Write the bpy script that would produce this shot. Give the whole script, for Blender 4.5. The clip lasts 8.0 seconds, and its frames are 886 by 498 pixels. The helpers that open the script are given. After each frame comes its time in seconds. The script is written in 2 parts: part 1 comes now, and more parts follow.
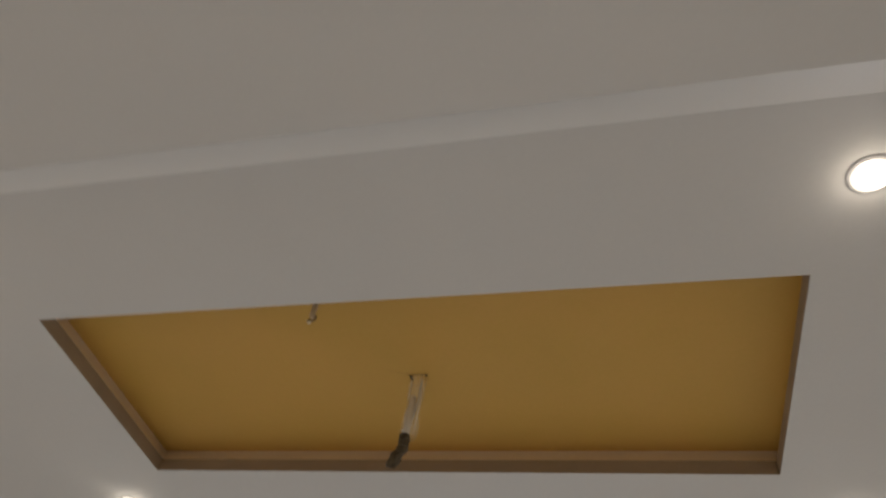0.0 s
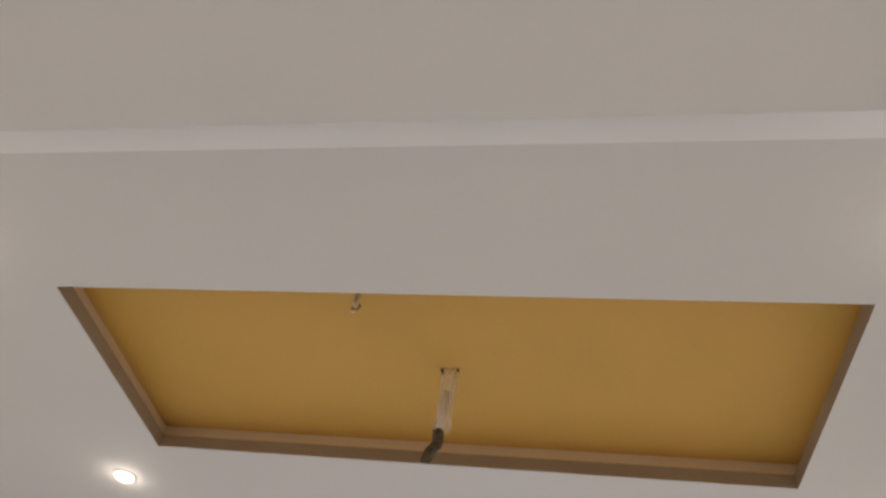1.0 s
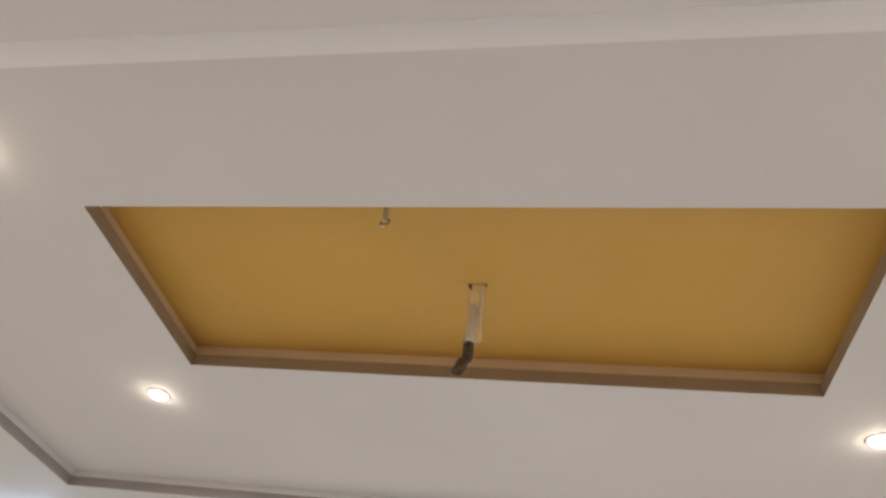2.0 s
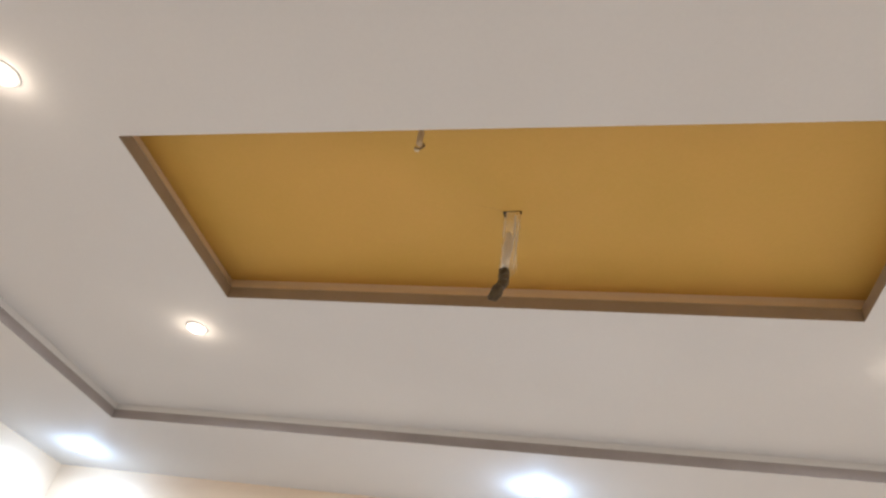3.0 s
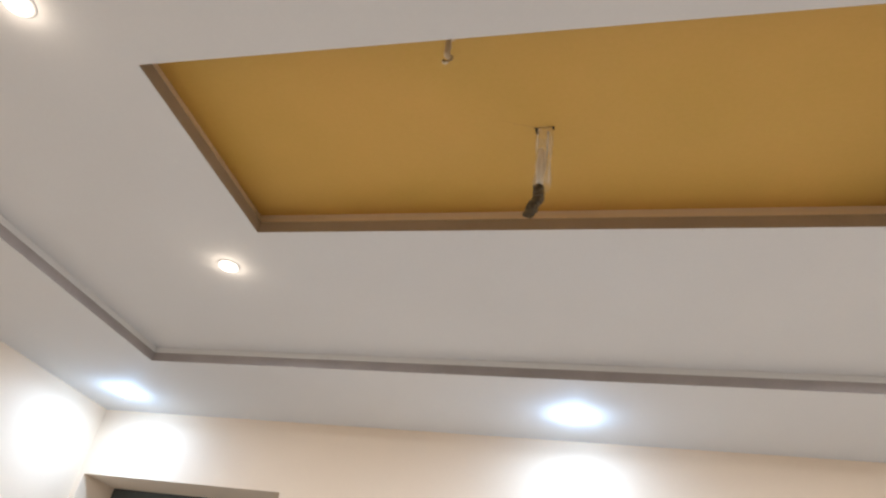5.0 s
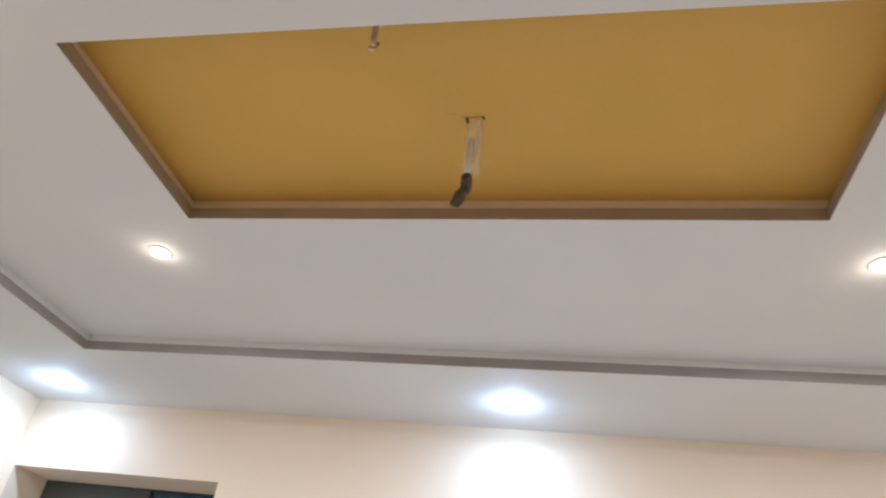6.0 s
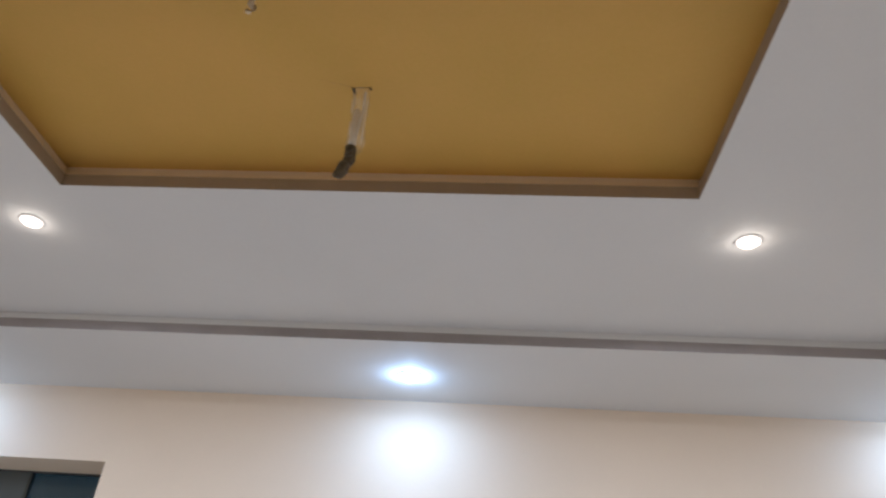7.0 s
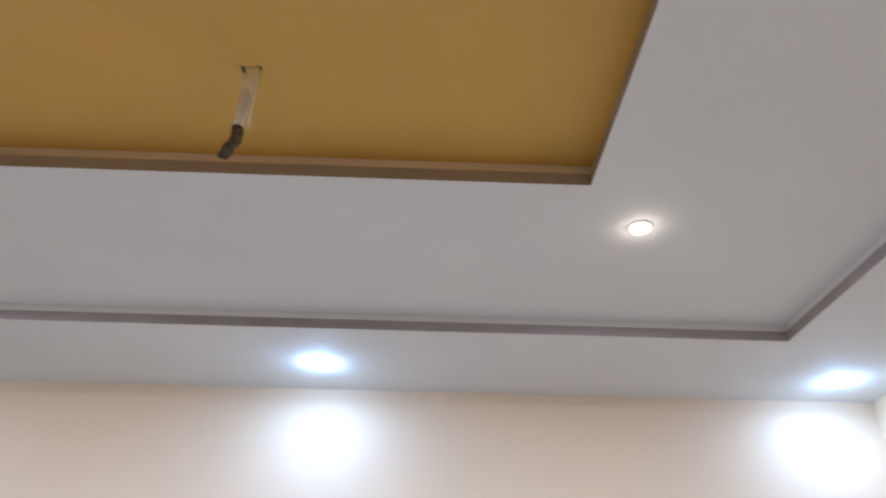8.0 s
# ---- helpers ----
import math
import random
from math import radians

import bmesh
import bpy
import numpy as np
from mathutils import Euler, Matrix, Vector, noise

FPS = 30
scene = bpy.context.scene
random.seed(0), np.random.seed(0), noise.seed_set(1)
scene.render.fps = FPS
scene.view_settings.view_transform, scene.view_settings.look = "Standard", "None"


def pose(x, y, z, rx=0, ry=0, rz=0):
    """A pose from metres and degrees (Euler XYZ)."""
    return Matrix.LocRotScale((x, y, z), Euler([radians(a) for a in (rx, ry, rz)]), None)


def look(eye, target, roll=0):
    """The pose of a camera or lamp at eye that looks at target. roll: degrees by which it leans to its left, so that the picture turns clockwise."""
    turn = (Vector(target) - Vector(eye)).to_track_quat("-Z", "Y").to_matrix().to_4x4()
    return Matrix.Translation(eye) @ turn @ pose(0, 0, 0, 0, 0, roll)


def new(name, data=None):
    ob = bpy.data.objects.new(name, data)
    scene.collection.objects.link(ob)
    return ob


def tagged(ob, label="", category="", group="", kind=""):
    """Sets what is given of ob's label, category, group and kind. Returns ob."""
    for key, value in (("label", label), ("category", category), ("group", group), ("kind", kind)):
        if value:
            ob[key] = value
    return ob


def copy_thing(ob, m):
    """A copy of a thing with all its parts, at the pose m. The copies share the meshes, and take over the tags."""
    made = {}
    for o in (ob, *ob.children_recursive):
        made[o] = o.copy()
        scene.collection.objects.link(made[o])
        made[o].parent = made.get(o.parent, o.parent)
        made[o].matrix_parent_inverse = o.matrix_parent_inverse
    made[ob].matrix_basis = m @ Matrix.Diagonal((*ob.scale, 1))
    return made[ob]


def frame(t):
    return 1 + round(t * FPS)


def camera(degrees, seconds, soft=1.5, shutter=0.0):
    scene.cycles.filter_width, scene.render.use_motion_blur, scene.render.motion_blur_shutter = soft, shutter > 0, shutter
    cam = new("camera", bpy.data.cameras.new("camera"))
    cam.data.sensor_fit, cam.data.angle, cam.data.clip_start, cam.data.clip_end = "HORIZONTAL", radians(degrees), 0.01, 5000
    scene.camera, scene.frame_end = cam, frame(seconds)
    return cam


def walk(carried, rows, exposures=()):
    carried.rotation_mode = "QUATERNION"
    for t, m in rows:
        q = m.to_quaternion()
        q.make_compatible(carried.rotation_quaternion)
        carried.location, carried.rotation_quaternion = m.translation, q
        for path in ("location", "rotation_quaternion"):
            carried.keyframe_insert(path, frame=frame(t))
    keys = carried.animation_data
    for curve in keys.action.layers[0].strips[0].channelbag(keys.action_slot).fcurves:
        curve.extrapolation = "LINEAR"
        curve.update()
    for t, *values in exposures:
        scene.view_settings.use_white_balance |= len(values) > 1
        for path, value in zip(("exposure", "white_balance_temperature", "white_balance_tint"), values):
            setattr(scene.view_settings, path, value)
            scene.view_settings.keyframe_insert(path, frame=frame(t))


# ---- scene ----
cam = camera(66.6, 8.0, soft=2.3, shutter=0.6)
PATH = [
    (0, (0.997, 0.123, 1.450), (0.508, 1.309, 2.985), 13.20),
    (0.2, (0.915, 0.150, 1.465), (0.483, 1.375, 2.986), 13.00),
    (0.5, (0.817, 0.134, 1.444), (0.475, 1.377, 2.974), 12.20),
    (0.8, (0.763, 0.089, 1.477), (0.421, 1.327, 3.010), 12.25),
    (1, (0.724, 0.066, 1.480), (0.372, 1.332, 2.988), 12.40),
    (1.2, (0.715, 0.068, 1.478), (0.374, 1.367, 2.961), 11.72),
    (1.5, (0.682, 0.073, 1.471), (0.319, 1.419, 2.905), 11.70),
    (1.7, (0.672, 0.084, 1.462), (0.303, 1.457, 2.869), 11.46),
    (2.8, (0.647, 0.154, 1.428), (0.224, 1.647, 2.691), 11.24),
    (3, (0.631, 0.155, 1.411), (0.193, 1.658, 2.655), 11.40),
    (3.5, (0.615, 0.194, 1.399), (0.151, 1.722, 2.602), 11.90),
    (4, (0.590, 0.210, 1.374), (0.050, 1.747, 2.536), 12.75),
    (4.5, (0.576, 0.222, 1.370), (0.010, 1.772, 2.4995), 11.60),
    (4.7, (0.577, 0.225, 1.364), (0.036, 1.789, 2.485), 10.90),
    (5.8, (0.671, 0.246, 1.369), (0.250, 1.856, 2.481), 8.70),
    (6, (0.680, 0.248, 1.372), (0.295, 1.868, 2.480), 8.20),
    (6.5, (0.725, 0.266, 1.390), (0.454, 1.918, 2.484), 6.30),
    (7, (0.774, 0.262, 1.376), (0.630, 1.947, 2.444), 4.20),
    (7.5, (0.826, 0.268, 1.372), (0.767, 1.962, 2.433), 2.60),
    (8, (0.898, 0.274, 1.366), (0.944, 1.976, 2.417), 0.95),
]
EXPOSURES = [(0.0, -0.29, 5000, 7), (0.2, -0.01, 5030, 9), (0.5, 0.21, 5040, 10), (1.0, 0.35, 4960, 10), (1.5, 0.37, 5000, 10), (2.8, 0.68, 5090, 11), (3.1, 0.68, 5090, 11),
             (3.5, 0.60, 5030, 11), (4.5, 0.56, 5050, 10), (6.0, 0.58, 4900, 10), (6.2, 0.54, 4890, 10), (6.4, 0.19, 4880, 10), (7.0, 0.17, 4680, 11), (7.5, 0.19, 4560, 11), (8.0, 0.28, 4680, 11)]
walk(cam, [(t, look(e, g, r)) for t, e, g, r in PATH], EXPOSURES)

# ---- plan, in metres ----
X_W, X_E, Y_S, Y_N = -2.504, 3.31, -0.48, 3.716      # inner faces of the walls
Z_LOW, Z_TRAY, Z_DEEP = 2.600, 2.675, 2.785          # undersides of the three ceiling levels
TRAY = (-1.696, 0.688, 2.496, 2.957)                 # x0, y0, x1, y1 of the wide tray
DEEP = (-0.663, 1.219, 1.413, 1.981)                 # the long recess in its middle
LIP = 0.0460                                         # height of the painted edges
BAND = 0.046                                         # height of the painted band on the edge of the tray
COVE = 0.042                                         # how far the recess goes on behind its edge
WIN = (-2.466, -1.190, 0.90, 2.205)                  # x0, x1, sill and head of the window
WALL = 0.345

# ---- world ----
world = bpy.data.worlds.new("night")
scene.world = world
world.use_nodes = True
world.node_tree.nodes["Background"].inputs["Color"].default_value = (0.014, 0.020, 0.022, 1)
world.node_tree.nodes["Background"].inputs["Strength"].default_value = 1.0

WARM = [(-0.890, 2.197), (1.636, 2.210), (-0.876, 1.002), (1.495, 0.966)]
COOL = [(-2.141, 3.391), (0.395, 3.357), (2.971, 3.410)]
WARM_WATTS, COOL_WATTS = 13.6, 3.0
WARM_BLOOM, COOL_BLOOM = 0.30, 1.80                     # watts of the added point lamps that imitate glare round the downlights
WARM_DOME, COOL_DOME = 0.016, 0.026                   # drop of the diffusers below the ceiling, domed to round out the glare
WARM_COLOR, COOL_COLOR = (1.0, 0.88, 0.735), (0.83, 0.92, 1.0)
WARM_HALO, COOL_HALO = (1.0, 0.72, 0.44), (0.72, 0.87, 1.0)   # glare tints, for the added lamps and the lenses


def beam(x, y, z, watts, color, radius, spread):
    """The light that a downlight's round diffuser sends down."""
    data = bpy.data.lights.new("downlight_beam", "AREA")
    data.shape, data.size = "DISK", radius * 2
    data.energy, data.color, data.spread = watts, color, radians(spread)
    ob = new("downlight_beam", data)
    ob.matrix_world = Matrix.Translation((x, y, z))
    return ob


def glow(x, y, z, watts, color):
    """An added point lamp under a downlight, imitating its glare on the ceiling."""
    data = bpy.data.lights.new("added_halo_lamp", "POINT")
    data.energy, data.color, data.shadow_soft_size = watts, color, 0.012
    ob = new("added_halo_lamp", data)
    ob.matrix_world = Matrix.Translation((x, y, z))
    return ob


for lx, ly in WARM:
    beam(lx, ly, Z_TRAY - WARM_DOME - 0.003, WARM_WATTS, WARM_COLOR, 0.020, 180)
    glow(lx, ly, Z_TRAY - WARM_DOME - 0.014, WARM_BLOOM, WARM_HALO)
for lx, ly in COOL:
    beam(lx, ly, Z_LOW - COOL_DOME - 0.003, COOL_WATTS, COOL_COLOR, 0.028, 172)
    glow(lx, ly, Z_LOW - COOL_DOME - 0.020, COOL_BLOOM, COOL_HALO)


# ---- materials ----
def material(name, color, rough=0.6, vary=0.06, grain=60.0, bump=0.05, patch=1.6, second=None, metallic=0.0, spec=0.4):
    """A painted or moulded surface: two scales of tone, and a fine relief."""
    m = bpy.data.materials.new(name)
    m.use_nodes = True
    n, link = m.node_tree.nodes, m.node_tree.links
    b = n["Principled BSDF"]
    b.inputs["Roughness"].default_value, b.inputs["Metallic"].default_value = rough, metallic
    b.inputs["Specular IOR Level"].default_value = spec
    co = n.new("ShaderNodeTexCoord")
    big, fine = n.new("ShaderNodeTexNoise"), n.new("ShaderNodeTexNoise")
    big.inputs["Scale"].default_value, big.inputs["Detail"].default_value = patch, 5
    fine.inputs["Scale"].default_value, fine.inputs["Detail"].default_value = grain, 4
    for t in (big, fine):
        link.new(co.outputs["Object"], t.inputs["Vector"])
    add = n.new("ShaderNodeMath")
    add.operation = "MULTIPLY_ADD"
    add.inputs[1].default_value = 0.35
    link.new(fine.outputs["Fac"], add.inputs[0])
    link.new(big.outputs["Fac"], add.inputs[2])
    ramp = n.new("ShaderNodeValToRGB")
    ramp.color_ramp.elements[0].position, ramp.color_ramp.elements[1].position = 0.42, 0.92
    dark = second or tuple(c * (1 - 2 * vary) for c in color)
    ramp.color_ramp.elements[0].color, ramp.color_ramp.elements[1].color = (*dark, 1), (*color, 1)
    link.new(add.outputs[0], ramp.inputs["Fac"])
    link.new(ramp.outputs["Color"], b.inputs["Base Color"])
    bu = n.new("ShaderNodeBump")
    bu.inputs["Strength"].default_value, bu.inputs["Distance"].default_value = bump, 0.004
    link.new(fine.outputs["Fac"], bu.inputs["Height"])
    link.new(bu.outputs["Normal"], b.inputs["Normal"])
    return m


def glowing(name, color, strength):
    m = bpy.data.materials.new(name)
    m.use_nodes = True
    b = m.node_tree.nodes["Principled BSDF"]
    b.inputs["Base Color"].default_value = (0.9, 0.9, 0.9, 1)
    b.inputs["Emission Color"].default_value = (*color, 1)
    b.inputs["Emission Strength"].default_value = strength
    return m


def clear(name, color, rough, alpha=1.0, transmission=1.0, ior=1.45):
    m = bpy.data.materials.new(name)
    m.use_nodes = True
    b = m.node_tree.nodes["Principled BSDF"]
    b.inputs["Base Color"].default_value = (*color, 1)
    b.inputs["Roughness"].default_value = rough
    b.inputs["Transmission Weight"].default_value = transmission
    b.inputs["IOR"].default_value = ior
    b.inputs["Alpha"].default_value = alpha
    return m


WHITE = material("ceiling_paint", (0.72, 0.71, 0.69), 0.75, 0.03, 90, 0.05, 1.1)
TRIM = material("trim_paint", (0.88, 0.87, 0.85), 0.55, 0.02, 120, 0.04, 2.0)
# white cove; the ochre panel's bounce light is mixed into its colour
COVE_TINTED = material("white_cove_ochre_bounce", (0.86, 0.73, 0.56), 0.6, 0.04, 90, 0.06, 3.0)
# the taupe edge again, browned to include yellow light from the recess
LIP_TINTED = material("taupe_edge_ochre_bounce", (0.335, 0.255, 0.165), 0.6, 0.10, 70, 0.10, 6.0)
TAUPE = material("taupe_edge_paint", (0.34, 0.305, 0.283), 0.6, 0.10, 70, 0.10, 6.0)
OCHRE = material("ochre_paint", (0.640, 0.390, 0.077), 0.5, 0.05, 80, 0.06, 2.2, second=(0.575, 0.364, 0.060))
SEAM = material("filled_crack", (0.60, 0.365, 0.085), 0.7, 0.12, 120, 0.3, 20.0)
CREAM = material("cream_wall_paint", (0.87, 0.732, 0.555), 0.65, 0.03, 110, 0.06, 1.3)
PLASTER = material("reveal_plaster", (0.60, 0.56, 0.51), 0.8, 0.05, 60, 0.10, 3.0)
TILE = material("floor_tile", (0.60, 0.585, 0.56), 0.35, 0.06, 30, 0.02, 1.0)
WIRE_SHADED = material("shaded_wire", (0.30, 0.20, 0.09), 0.5, 0.15, 160, 0.3, 60.0)
PUTTY = material("grey_putty", (0.74, 0.62, 0.42), 0.9, 0.10, 160, 0.4, 20.0)
DAB = material("pale_filler", (0.82, 0.72, 0.52), 0.8, 0.08, 160, 0.3, 30.0)
SLEEVE_SHINE = material("sleeve_shine", (0.80, 0.72, 0.55), 0.35, 0.04, 120, 0.05, 30.0)
BEZEL = material("white_enamel", (0.80, 0.79, 0.77), 0.35, 0.01, 40, 0.01, 4.0)
TAPE = material("black_tape", (0.120, 0.086, 0.040), 0.62, 0.25, 170, 0.9, 70.0, second=(0.026, 0.018, 0.010), spec=0.2)
TAPE_EDGE = material("worn_tape", (0.16, 0.13, 0.085), 0.5, 0.2, 140, 0.3, 40.0)
WIRE_W = material("white_wire", (0.66, 0.63, 0.57), 0.45, 0.04, 80, 0.03, 9.0)
WIRE_G = material("grey_wire", (0.66, 0.58, 0.44), 0.45, 0.05, 80, 0.03, 9.0)
GAP_SHADE = material("gap_shade", (0.05, 0.035, 0.02), 0.8, 0.2, 60, 0.2, 20.0)
ALU = material("dark_aluminium", (0.06, 0.065, 0.065), 0.4, 0.05, 90, 0.02, 5.0, metallic=0.6)
COOL_GLOW = glowing("cool_led", COOL_HALO, 8.0)
WARM_GLOW = glowing("warm_led", WARM_HALO, 2.6)
GLASS = clear("dark_glass", (0.55, 0.72, 0.72), 0.02)
FROSTED = material("frosted_pane", (0.085, 0.098, 0.098), 0.30, 0.08, 140, 0.1, 5.0)
SLEEVE = clear("milky_plastic", (0.95, 0.89, 0.76), 0.22, alpha=0.20, transmission=0.0)


# ---- mesh helpers ----
def part(name, bm, mat, parent=None, label="", smooth=False):
    me = bpy.data.meshes.new(name)
    bmesh.ops.recalc_face_normals(bm, faces=bm.faces)
    if smooth:
        for f in bm.faces:
            f.smooth = True
    bm.to_mesh(me)
    bm.free()
    me.materials.append(mat)
    ob = new(name, me)
    if parent:
        ob.parent = parent
    if label:
        tagged(ob, label)
    return ob


def box(bm, x0, y0, z0, x1, y1, z1, bevel=0.0):
    made = bmesh.ops.create_cube(bm, size=1.0, matrix=Matrix.LocRotScale(((x0 + x1) / 2, (y0 + y1) / 2, (z0 + z1) / 2), None, (x1 - x0, y1 - y0, z1 - z0)))
    if bevel:
        edges = list({e for v in made["verts"] for e in v.link_edges})
        bmesh.ops.bevel(bm, geom=edges, offset=bevel, segments=2, affect="EDGES", profile=0.5)


def ring(bm, outer, inner, z0, z1):
    """A flat slab with a rectangular opening; rectangles as x0, y0, x1, y1."""
    rows = []
    for r in (outer, inner):
        for z in (z0, z1):
            rows.append([bm.verts.new((x, y, z)) for x, y in ((r[0], r[1]), (r[2], r[1]), (r[2], r[3]), (r[0], r[3]))])
    ob_, ot, ib, it = rows
    for i in range(4):
        j = (i + 1) % 4
        for quad in ((ob_[i], ob_[j], ib[j], ib[i]), (ot[i], ot[j], it[j], it[i]), (ob_[i], ob_[j], ot[j], ot[i]), (ib[i], ib[j], it[j], it[i])):
            bm.faces.new(quad)


def grown(r, d):
    return (r[0] - d, r[1] - d, r[2] + d, r[3] + d)


def tube(bm, points, radius, sides=12, cap=True):
    """A round tube along points; radius may be one number or one for each point."""
    radii = radius if isinstance(radius, (list, tuple)) else [radius] * len(points)
    loops, q, last = [], None, None
    for i, p in enumerate(points):
        way = (Vector(points[min(i + 1, len(points) - 1)]) - Vector(points[max(i - 1, 0)])).normalized()
        q = last.rotation_difference(way) @ q if q else way.to_track_quat("Z", "Y")
        last = way
        loops.append([bm.verts.new(Vector(p) + q @ Vector((radii[i] * math.cos(k * math.tau / sides), radii[i] * math.sin(k * math.tau / sides), 0))) for k in range(sides)])
    for l0, l1 in zip(loops, loops[1:]):
        for k in range(sides):
            bm.faces.new((l0[k], l0[(k + 1) % sides], l1[(k + 1) % sides], l1[k]))
    if cap:
        bm.faces.new(loops[0]), bm.faces.new(loops[-1])


def lathe(bm, profile, sides=40):
    """A turned shape from rows of radius, z."""
    loops = [[bm.verts.new((r * math.cos(k * math.tau / sides), r * math.sin(k * math.tau / sides), z)) for k in range(sides)] for r, z in profile]
    for l0, l1 in zip(loops, loops[1:]):
        for k in range(sides):
            bm.faces.new((l0[k], l0[(k + 1) % sides], l1[(k + 1) % sides], l1[k]))
    return loops


def structure(ob, label, category):
    return tagged(ob, label, category, kind="structure")


# ---- the room's shell ----
def shell():
    t = WALL
    bm = bmesh.new()
    box(bm, X_W - t, Y_S - t, -0.12, X_E + t, Y_N + t, 0.0)
    structure(part("floor", bm, TILE), "plain beige tiled floor of the room", "floor")

    x0, x1, z0, z1 = WIN
    top = 3.05
    bm = bmesh.new()
    outer = [(X_W - t, 0.0), (X_E + t, 0.0), (X_E + t, top), (X_W - t, top)]
    hole = [(x0, z0), (x1, z0), (x1, z1), (x0, z1)]
    rows = [[bm.verts.new((x, y, z)) for x, z in pts] for y in (Y_N, Y_N + t) for pts in (outer, hole)]
    of, hf, ob_, hb = rows
    for i in range(4):
        j = (i + 1) % 4
        for quad in ((of[i], of[j], hf[j], hf[i]), (ob_[i], ob_[j], hb[j], hb[i]), (of[i], of[j], ob_[j], ob_[i]), (hf[i], hf[j], hb[j], hb[i])):
            bm.faces.new(quad)
    structure(part("wall_north", bm, CREAM), "cream painted wall with a deep window opening", "wall")
    for name, a in (("wall_west", (X_W - t, Y_S, X_W, Y_N)), ("wall_east", (X_E, Y_S, X_E + t, Y_N)), ("wall_south", (X_W - t, Y_S - t, X_E + t, Y_S))):
        bm = bmesh.new()
        box(bm, a[0], a[1], 0.0, a[2], a[3], top)
        structure(part(name, bm, CREAM), "plain cream painted wall meeting the white ceiling", "wall")


def edge_band(r, z0, z1):
    """The painted inner face of a tray, with a slightly ragged lower line."""
    bm = bmesh.new()
    rnd = random.Random(round(r[0] * 1000))
    corners = [(r[0], r[1]), (r[2], r[1]), (r[2], r[3]), (r[0], r[3])]
    loops = [[], [], [], []]
    for i in range(4):
        a, b = Vector(corners[i]), Vector(corners[(i + 1) % 4])
        n = int((b - a).length / 0.025)
        way = (b - a).normalized()
        inward = Vector((-way.y, way.x))
        for k in range(n):
            p = a + (b - a) * (k / n)
            deep = 0.0005 if k else 0.0
            wob = 0.0004 * noise.noise((p.x * 23, p.y * 23, z0)) + 0.0006 * rnd.random()
            tip = 0.0002 + 0.0016 * rnd.random() * (rnd.random() < 0.08)
            q = p + inward * deep
            if not k:
                prev = (Vector(corners[i]) - Vector(corners[i - 1])).normalized()
                q = p + (inward + Vector((-prev.y, prev.x))) * 0.0005
            loops[0].append(bm.verts.new((p.x - inward.x * 0.001, p.y - inward.y * 0.001, z0 + wob + 0.0002)))
            loops[1].append(bm.verts.new((q.x, q.y, z0 + tip + wob)))
            loops[2].append(bm.verts.new((q.x, q.y, z1)))
            loops[3].append(bm.verts.new((p.x - inward.x * 0.006, p.y - inward.y * 0.006, z1)))
    n = len(loops[0])
    for l0, l1 in zip(loops, loops[1:]):
        for k in range(n):
            bm.faces.new((l0[k], l0[(k + 1) % n], l1[(k + 1) % n], l1[k]))
    return bm


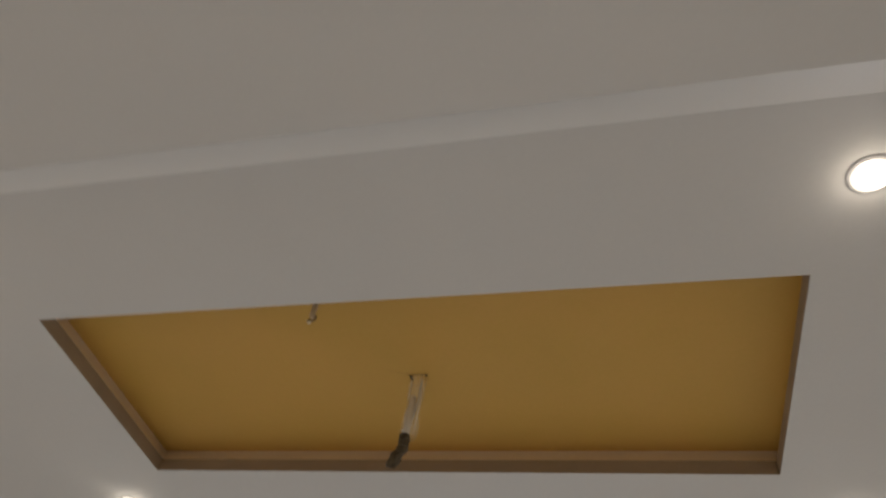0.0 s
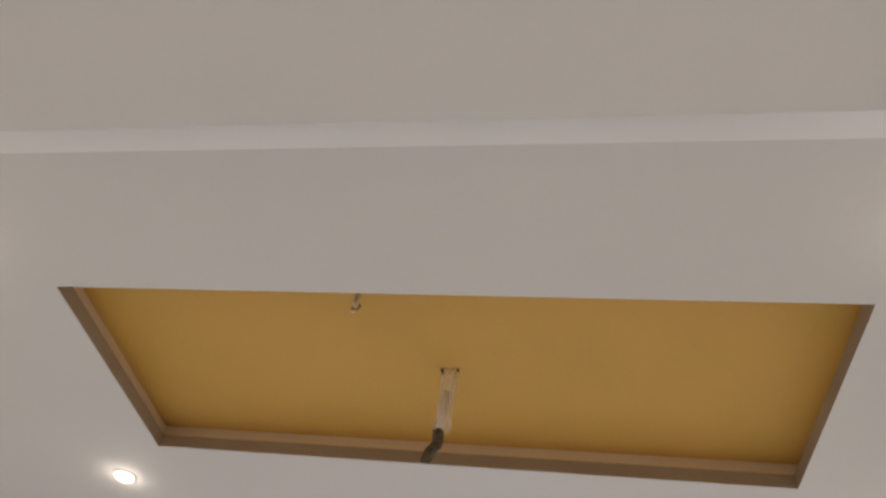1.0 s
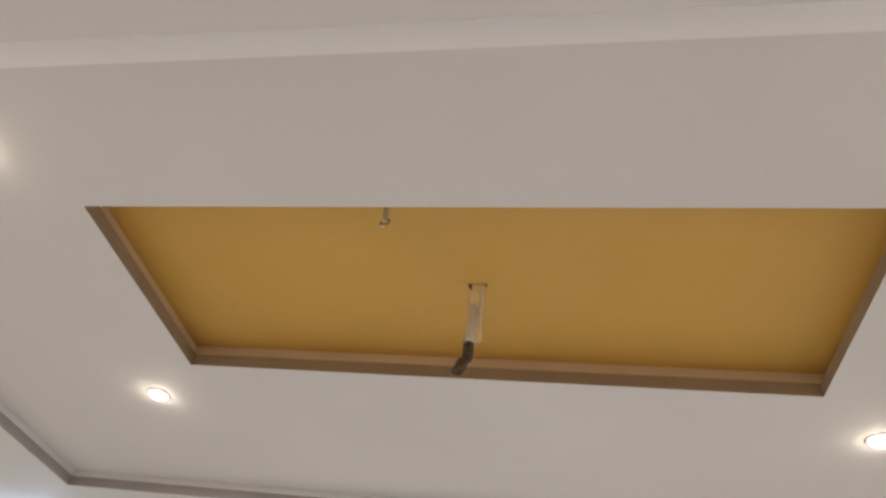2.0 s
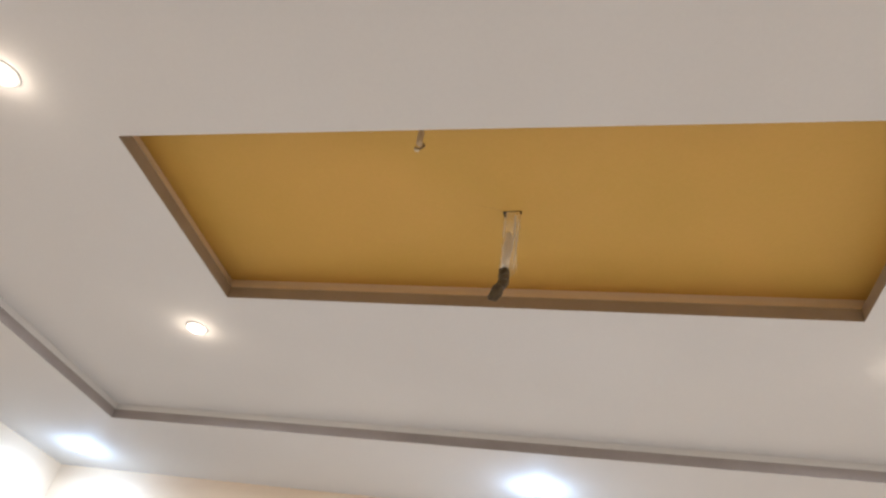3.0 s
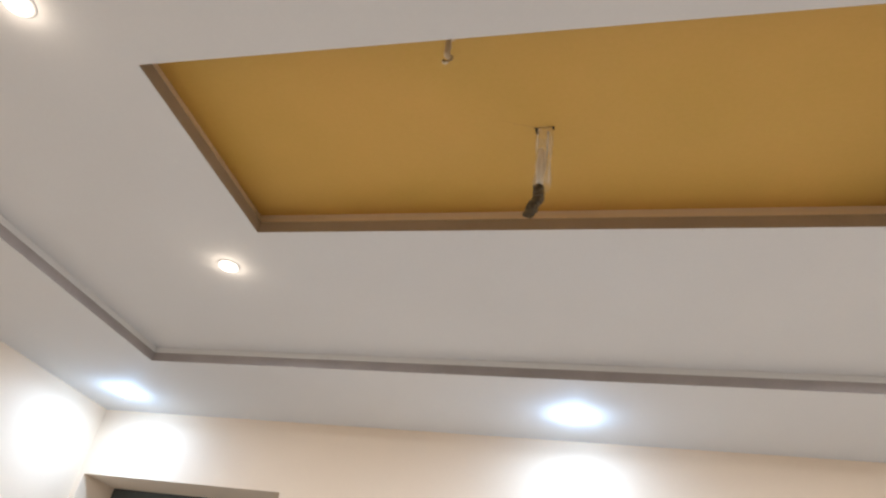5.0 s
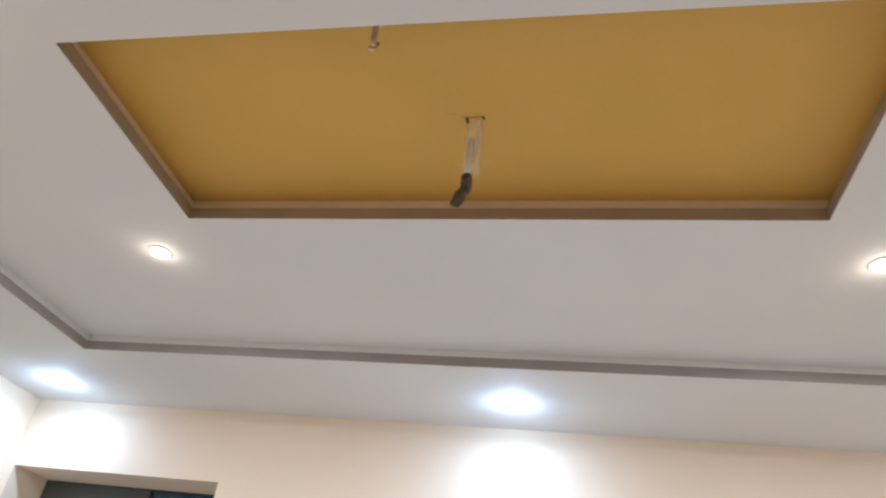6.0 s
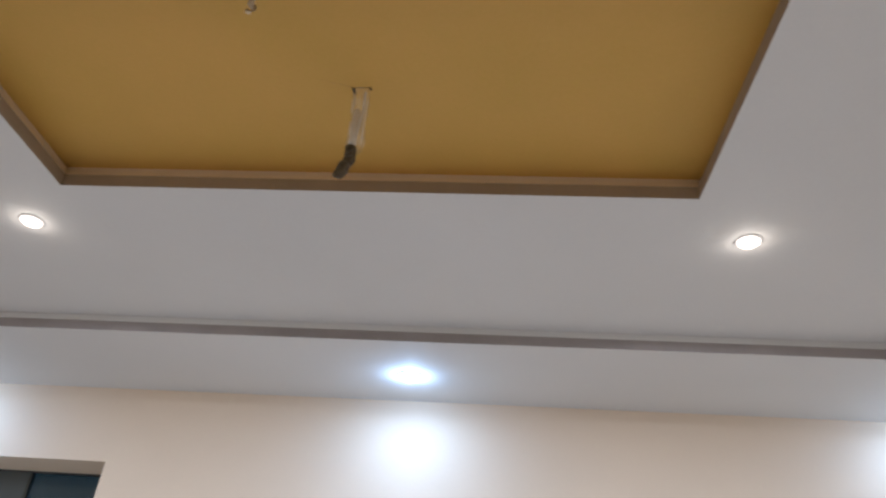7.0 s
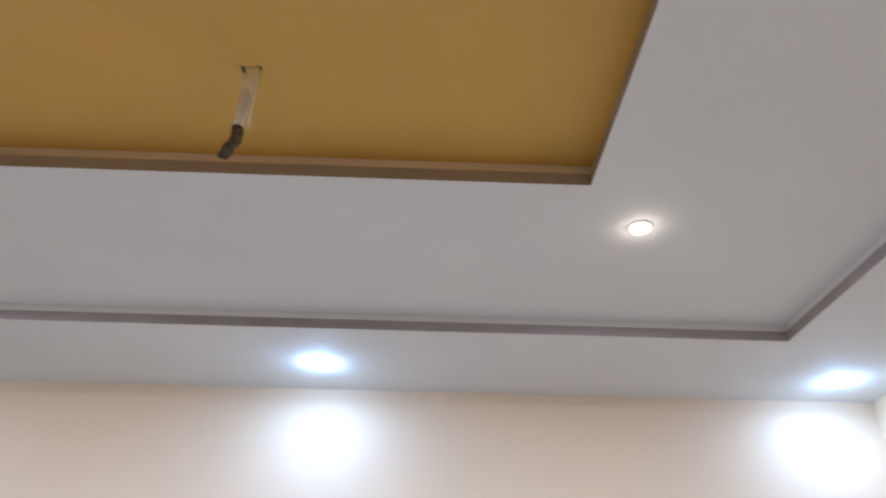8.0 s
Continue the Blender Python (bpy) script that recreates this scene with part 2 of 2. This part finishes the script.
def ceilings():
    room = (X_W, Y_S, X_E, Y_N)
    bm = bmesh.new()
    ring(bm, room, TRAY, Z_LOW, Z_TRAY - 0.001)
    structure(part("ceiling", bm, WHITE), "white painted plasterboard border of the stepped ceiling", "ceiling")
    bm = bmesh.new()
    ring(bm, room, DEEP, Z_TRAY, Z_TRAY + LIP)
    structure(part("ceiling_tray", bm, WHITE), "white painted raised tray of the stepped ceiling", "ceiling")
    bm = bmesh.new()
    g = grown(DEEP, COVE + 0.3)
    box(bm, g[0], g[1], Z_DEEP, g[2], g[3], Z_DEEP + 0.05)
    structure(part("ceiling_recess", bm, OCHRE), "ochre yellow painted panel in the long ceiling recess", "ceiling")
    bm = bmesh.new()
    high, rows = grown(DEEP, COVE), []
    for i in range(9):
        u = i / 8
        rows.append((grown(DEEP, 0.003 + (COVE - 0.003) * (0.55 * u + 0.45 * math.sin(u * math.pi / 2))), Z_TRAY + LIP + (Z_DEEP - Z_TRAY - LIP) * u))
    rows += [(grown(high, 0.02), Z_DEEP), (grown(high, 0.02), Z_TRAY + LIP)]
    loops = [[bm.verts.new((x, y, z)) for x, y in ((r[0], r[1]), (r[2], r[1]), (r[2], r[3]), (r[0], r[3]))] for r, z in rows]
    for a, b in zip(loops, loops[1:] + loops[:1]):
        for i in range(4):
            bm.faces.new((a[i], a[(i + 1) % 4], b[(i + 1) % 4], b[i]))
    structure(part("trim_recess", bm, COVE_TINTED), "white sloping cove tinted with bounce from the ochre panel", "trim")
    bm = bmesh.new()
    run = [Vector((0.363 - 0.262 * i / 30, 1.632 - 0.090 * i / 30 + 0.004 * noise.noise((i * 0.4, 2.0, 5.0)), Z_DEEP + 0.0022)) for i in range(31)]
    tube(bm, run, [0.0030 * (1 - 0.7 * i / 30) + 0.0008 * noise.noise((i * 0.9, 0.0, 3.0)) for i in range(31)], 8)
    structure(part("trim_seam", bm, SEAM, smooth=True), "faint filled crack running across the ochre panel", "trim")
    bm = bmesh.new()
    box(bm, X_W - WALL, Y_S - WALL, 2.9, X_E + WALL, Y_N + WALL, 3.05)
    structure(part("ceiling_slab", bm, PLASTER), "plain concrete slab over the false ceiling", "ceiling")
    structure(part("trim_tray", edge_band(TRAY, Z_LOW, Z_LOW + BAND), TAUPE), "taupe brown painted edge of the ceiling tray", "trim")
    structure(part("trim_lip", edge_band(DEEP, Z_TRAY, Z_TRAY + LIP), LIP_TINTED), "taupe painted edge of the ochre recess, tinted with ochre bounce", "trim")
    bm = bmesh.new()
    box(bm, TRAY[0] + 0.003, TRAY[1] + 0.003, Z_TRAY - 0.007, TRAY[2] - 0.003, TRAY[1] + 0.098, Z_TRAY - 0.001, 0.002)
    structure(part("trim_strip", bm, TRIM), "flat white strip along one edge of the ceiling tray", "trim")


def window():
    x0, x1, z0, z1 = WIN
    y = Y_N + WALL - 0.045
    frame_ob = new("window_1")
    structure(frame_ob, "dark glazed window set deep in the cream wall", "window")
    f, split = 0.035, -1.765
    bm = bmesh.new()
    for a in ((x0, z0, x1, z0 + f), (x0, z1 - 0.008, x1, z1), (x0, z0 + f, x0 + 0.012, z1 - 0.008), (x1 - 0.012, z0 + f, x1, z1 - 0.008)):
        box(bm, a[0], y, a[1], a[2], y + 0.04, a[3], 0.002)
    part("window_frame", bm, ALU, frame_ob, "dark aluminium frame")
    bm = bmesh.new()
    box(bm, split + 0.004, y + 0.024, z0 + f, x1 - 0.012, y + 0.030, z1 - 0.008)
    pane = part("pane", bm, GLASS, frame_ob, "dark clear glass")
    pane.visible_shadow = False
    bm = bmesh.new()
    box(bm, x0 + 0.012, y + 0.006, z0 + f, split - 0.004, y + 0.012, z1 - 0.008)
    part("pane", bm, FROSTED, frame_ob, "dark grey-green frosted pane")
    bm = bmesh.new()
    box(bm, split - 0.004, y + 0.003, z0 + f, split + 0.010, y + 0.034, z1 - 0.008, 0.002)
    part("meeting_rail", bm, ALU, frame_ob)
    bm = bmesh.new()
    box(bm, x0, Y_N - 0.02, z0 - 0.03, x1, y, z0 + 0.002, 0.004)
    part("window_sill", bm, PLASTER, frame_ob)


# ---- fittings ----
def downlight(radius, depth, shine, label, group):
    ob = new("downlight")
    tagged(ob, label, "downlight", group)
    bm = bmesh.new()
    r = radius
    lathe(bm, [(r * 0.94, 0.0), (r * 0.94, -0.0034), (r * 1.12, -0.0036), (r * 1.17, -0.0030), (r * 1.20, -0.0016), (r * 1.21, 0.0)])
    part("bezel", bm, BEZEL, ob, "white enamelled ring")
    bm = bmesh.new()
    # the dome is made up, to give the lit core a rounder look
    turn = [i / 9 * math.pi / 2 for i in range(10)]
    loops = lathe(bm, [(r * 1.00, -0.001)] + [(max(r * 1.00 * math.cos(a), 0.0015), -0.003 - (depth - 0.003) * math.sin(a)) for a in turn])
    bm.faces.new(loops[-1])
    part("lens", bm, shine, ob, "glowing diffuser with an added dome", smooth=True)
    return ob


def lights():
    warm = downlight(0.037, WARM_DOME, WARM_GLOW, "lit warm white round downlight in the ceiling tray", "warm ceiling downlights")
    for i, (x, y) in enumerate(WARM):
        m = Matrix.Translation((x, y, Z_TRAY))
        if i:
            copy_thing(warm, m)
        else:
            warm.matrix_basis = m
    cool = downlight(0.052, COOL_DOME, COOL_GLOW, "lit cool white round downlight beside the cream wall", "cool ceiling downlights")
    for i, (x, y) in enumerate(COOL):
        m = Matrix.Translation((x, y, Z_LOW))
        if i:
            copy_thing(cool, m)
        else:
            cool.matrix_basis = m


def ceiling_wires():
    """The wires left for a hanging lamp, in a milky plastic sleeve, their ends taped up."""
    ob = new("ceiling_wires")
    tagged(ob, "taped wires in a milky plastic sleeve hanging from the ochre panel", "wiring")
    ob.location = (0.3910, 1.6505, Z_DEEP)
    bm = bmesh.new()
    turn = Matrix.Rotation(radians(-3), 4, "Z")
    # solid dark strips give the gaps their shade; no hole is cut
    box(bm, -0.0290, -0.0190, -0.0026, -0.0199, 0.0060, 0.0030)
    box(bm, 0.0211, -0.0190, -0.0026, 0.0272, -0.0080, 0.0030)
    box(bm, -0.0197, -0.0185, -0.0009, 0.0209, -0.0172, 0.0030)
    bmesh.ops.transform(bm, matrix=turn, verts=bm.verts)
    part("gap_strips", bm, GAP_SHADE, ob, "dark strips as shade in the gaps of the cut-out")
    bm = bmesh.new()
    box(bm, -0.0200, -0.0168, -0.0022, 0.0210, 0.0150, 0.0030, 0.0010)
    bmesh.ops.transform(bm, matrix=turn, verts=bm.verts)
    part("cover", bm, OCHRE, ob, "ochre painted cover in the cut-out")

    rnd = random.Random(4)

    def down(u):
        return Vector((-0.002 + 0.004 * u, 0.0, -0.004 - 0.212 * u))

    bm = bmesh.new()
    steps = [i / 18 for i in range(19)]
    tube(bm, [down(u) for u in steps], [0.0245 - 0.0025 * u + 0.0012 * math.sin(9 * u) + 0.001 * rnd.random() for u in steps], 24, cap=False)
    for v in bm.verts:
        v.co += 0.0035 * noise.noise_vector(v.co * 45)
    part("sleeve", bm, SLEEVE, ob, "milky translucent plastic sleeve", smooth=True)
    # pale slivers drawn as the highlights on the sleeve's edges
    for side, first, last in ((-0.0205, 0.04, 0.42), (0.0205, 0.10, 0.95), (-0.0200, 0.55, 0.80)):
        bm = bmesh.new()
        run = [first + (last - first) * i / 10 for i in range(11)]
        tube(bm, [down(u) + Vector((side * (1 - 0.16 * u) + 0.0012 * noise.noise((u * 9, side * 90, 1.0)), -0.006, 0)) for u in run],
             [0.0004 + 0.0022 * math.sin(math.pi * i / 10) for i in range(11)], 8)
        part("sleeve_highlight", bm, SLEEVE_SHINE, ob, "pale painted highlight along the sleeve", smooth=True)
    bm = bmesh.new()
    tube(bm, [(0.007, 0.0, 0.0), (0.009, 0.004, -0.07), (0.004, 0.004, -0.14), (-0.004, 0.0, -0.212)], 0.0030, 8)
    part("wire", bm, WIRE_W, ob, "white wire")
    bm = bmesh.new()
    tube(bm, [(-0.0070, 0.0, -0.066), (-0.0070, 0.0, -0.070), (-0.0068, 0.0, -0.078), (-0.0060, 0.0, -0.125), (-0.0060, 0.0, -0.170), (-0.0062, 0.0, -0.214)],
         [0.002, 0.0065, 0.0098, 0.0112, 0.0108, 0.0100], 14)
    part("wire", bm, WIRE_G, ob, "grey sheathed cable", smooth=True)

    # the taped joint: a short upright barrel, a crooked middle and a flat-cut end
    path = [(-0.0080, 0.0, -0.205), (-0.0078, 0.0, -0.210), (-0.0066, 0.0, -0.226), (-0.0042, 0.001, -0.238), (-0.0060, 0.002, -0.253), (-0.0120, 0.002, -0.266),
            (-0.0195, 0.002, -0.280), (-0.0260, 0.002, -0.294), (-0.0300, 0.002, -0.305), (-0.0310, 0.002, -0.310)]
    girth = [0.0095, 0.0150, 0.0158, 0.0140, 0.0160, 0.0138, 0.0162, 0.0166, 0.0130, 0.0080]
    fine = [(Vector(path[i]).lerp(path[i + 1], k / 4), girth[i] + (girth[i + 1] - girth[i]) * k / 4) for i in range(len(path) - 1) for k in range(4)]
    bm = bmesh.new()
    tube(bm, [p for p, _ in fine], [r for _, r in fine], 28)
    for v in bm.verts:
        v.co += 0.0040 * noise.noise_vector(v.co * 60) + 0.0024 * noise.noise_vector(v.co * 150)
    taped = part("taped_end", bm, TAPE, ob, "bent black taped joint", smooth=True)
    for at, wide, girth_here in ((0.30, 0.0028, 0.0153), (0.44, 0.0022, 0.0160), (0.60, 0.0020, 0.0150)):
        i = int(at * (len(fine) - 1))
        a, way = fine[i][0], (fine[i + 1][0] - fine[i][0]).normalized()
        way = (way + Vector((0.3, 0.0, 0.25))).normalized()
        bm = bmesh.new()
        tube(bm, [a - way * wide * 0.5, a, a + way * wide * 0.5], [girth_here * 0.97, girth_here * 1.03, girth_here * 0.97], 20)
        for v in bm.verts:
            v.co += 0.0040 * noise.noise_vector(v.co * 60)
        part("tape_edge", bm, TAPE_EDGE, taped, "greyish edge of the tape", smooth=True)
    bm = bmesh.new()
    tube(bm, [(-0.0085, -0.0150, -0.204), (-0.0068, -0.0195, -0.208), (-0.0050, -0.0190, -0.212)], [0.0022, 0.0050, 0.0020], 10)
    part("wire_end", bm, WIRE_W, taped, "bare white wire end", smooth=True)


def ceiling_hook():
    """A smeared cable stub with a curl of wire and a dab of filler."""
    ob = new("ceiling_hook")
    tagged(ob, "short paint-smeared cable stub with a curled wire end", "wiring")
    ob.location = (0.178, 1.296, Z_DEEP)
    bm = bmesh.new()
    lathe(bm, [(0.0005, -0.0015), (0.006, -0.0018), (0.011, -0.0012), (0.013, 0.0)], 18)
    part("patch", bm, PUTTY, ob, "rough filler round the hole")
    bm = bmesh.new()
    tube(bm, [(-0.003, 0.0, 0.0), (-0.003, 0.0, -0.020), (-0.002, 0.0, -0.040), (-0.001, 0.0, -0.056), (0.0, 0.0, -0.070), (0.002, 0.001, -0.080)], [0.0060, 0.0070, 0.0084, 0.0076, 0.0080, 0.0040], 14)
    for v in bm.verts:
        v.co += 0.0022 * noise.noise_vector(v.co * 110)
    part("cable_end", bm, PUTTY, ob, "paint smeared cable stub", smooth=True)
    # the curl is coloured dark brown to draw its shaded side
    bm = bmesh.new()
    curl = []
    for i in range(19):
        a = math.pi * 0.80 + i / 18 * 4.6
        curl.append((0.003 + 0.0125 * math.cos(a), 0.002 + 0.005 * math.sin(a * 0.7), -0.084 + 0.0085 * math.sin(a)))
    tube(bm, curl, 0.0030, 8)
    part("wire", bm, WIRE_SHADED, ob, "curled wire coloured dark brown as shading", smooth=True)
    bm = bmesh.new()
    tube(bm, [(-0.010, 0.002, -0.090), (-0.006, 0.002, -0.095), (0.000, 0.002, -0.098), (0.005, 0.002, -0.097)], [0.0012, 0.0042, 0.0046, 0.0014], 10)
    for v in bm.verts:
        v.co += 0.0018 * noise.noise_vector(v.co * 130)
    part("filler_dab", bm, DAB, ob, "pale dab of filler", smooth=True)


shell()
ceilings()
window()
lights()
ceiling_wires()
ceiling_hook()
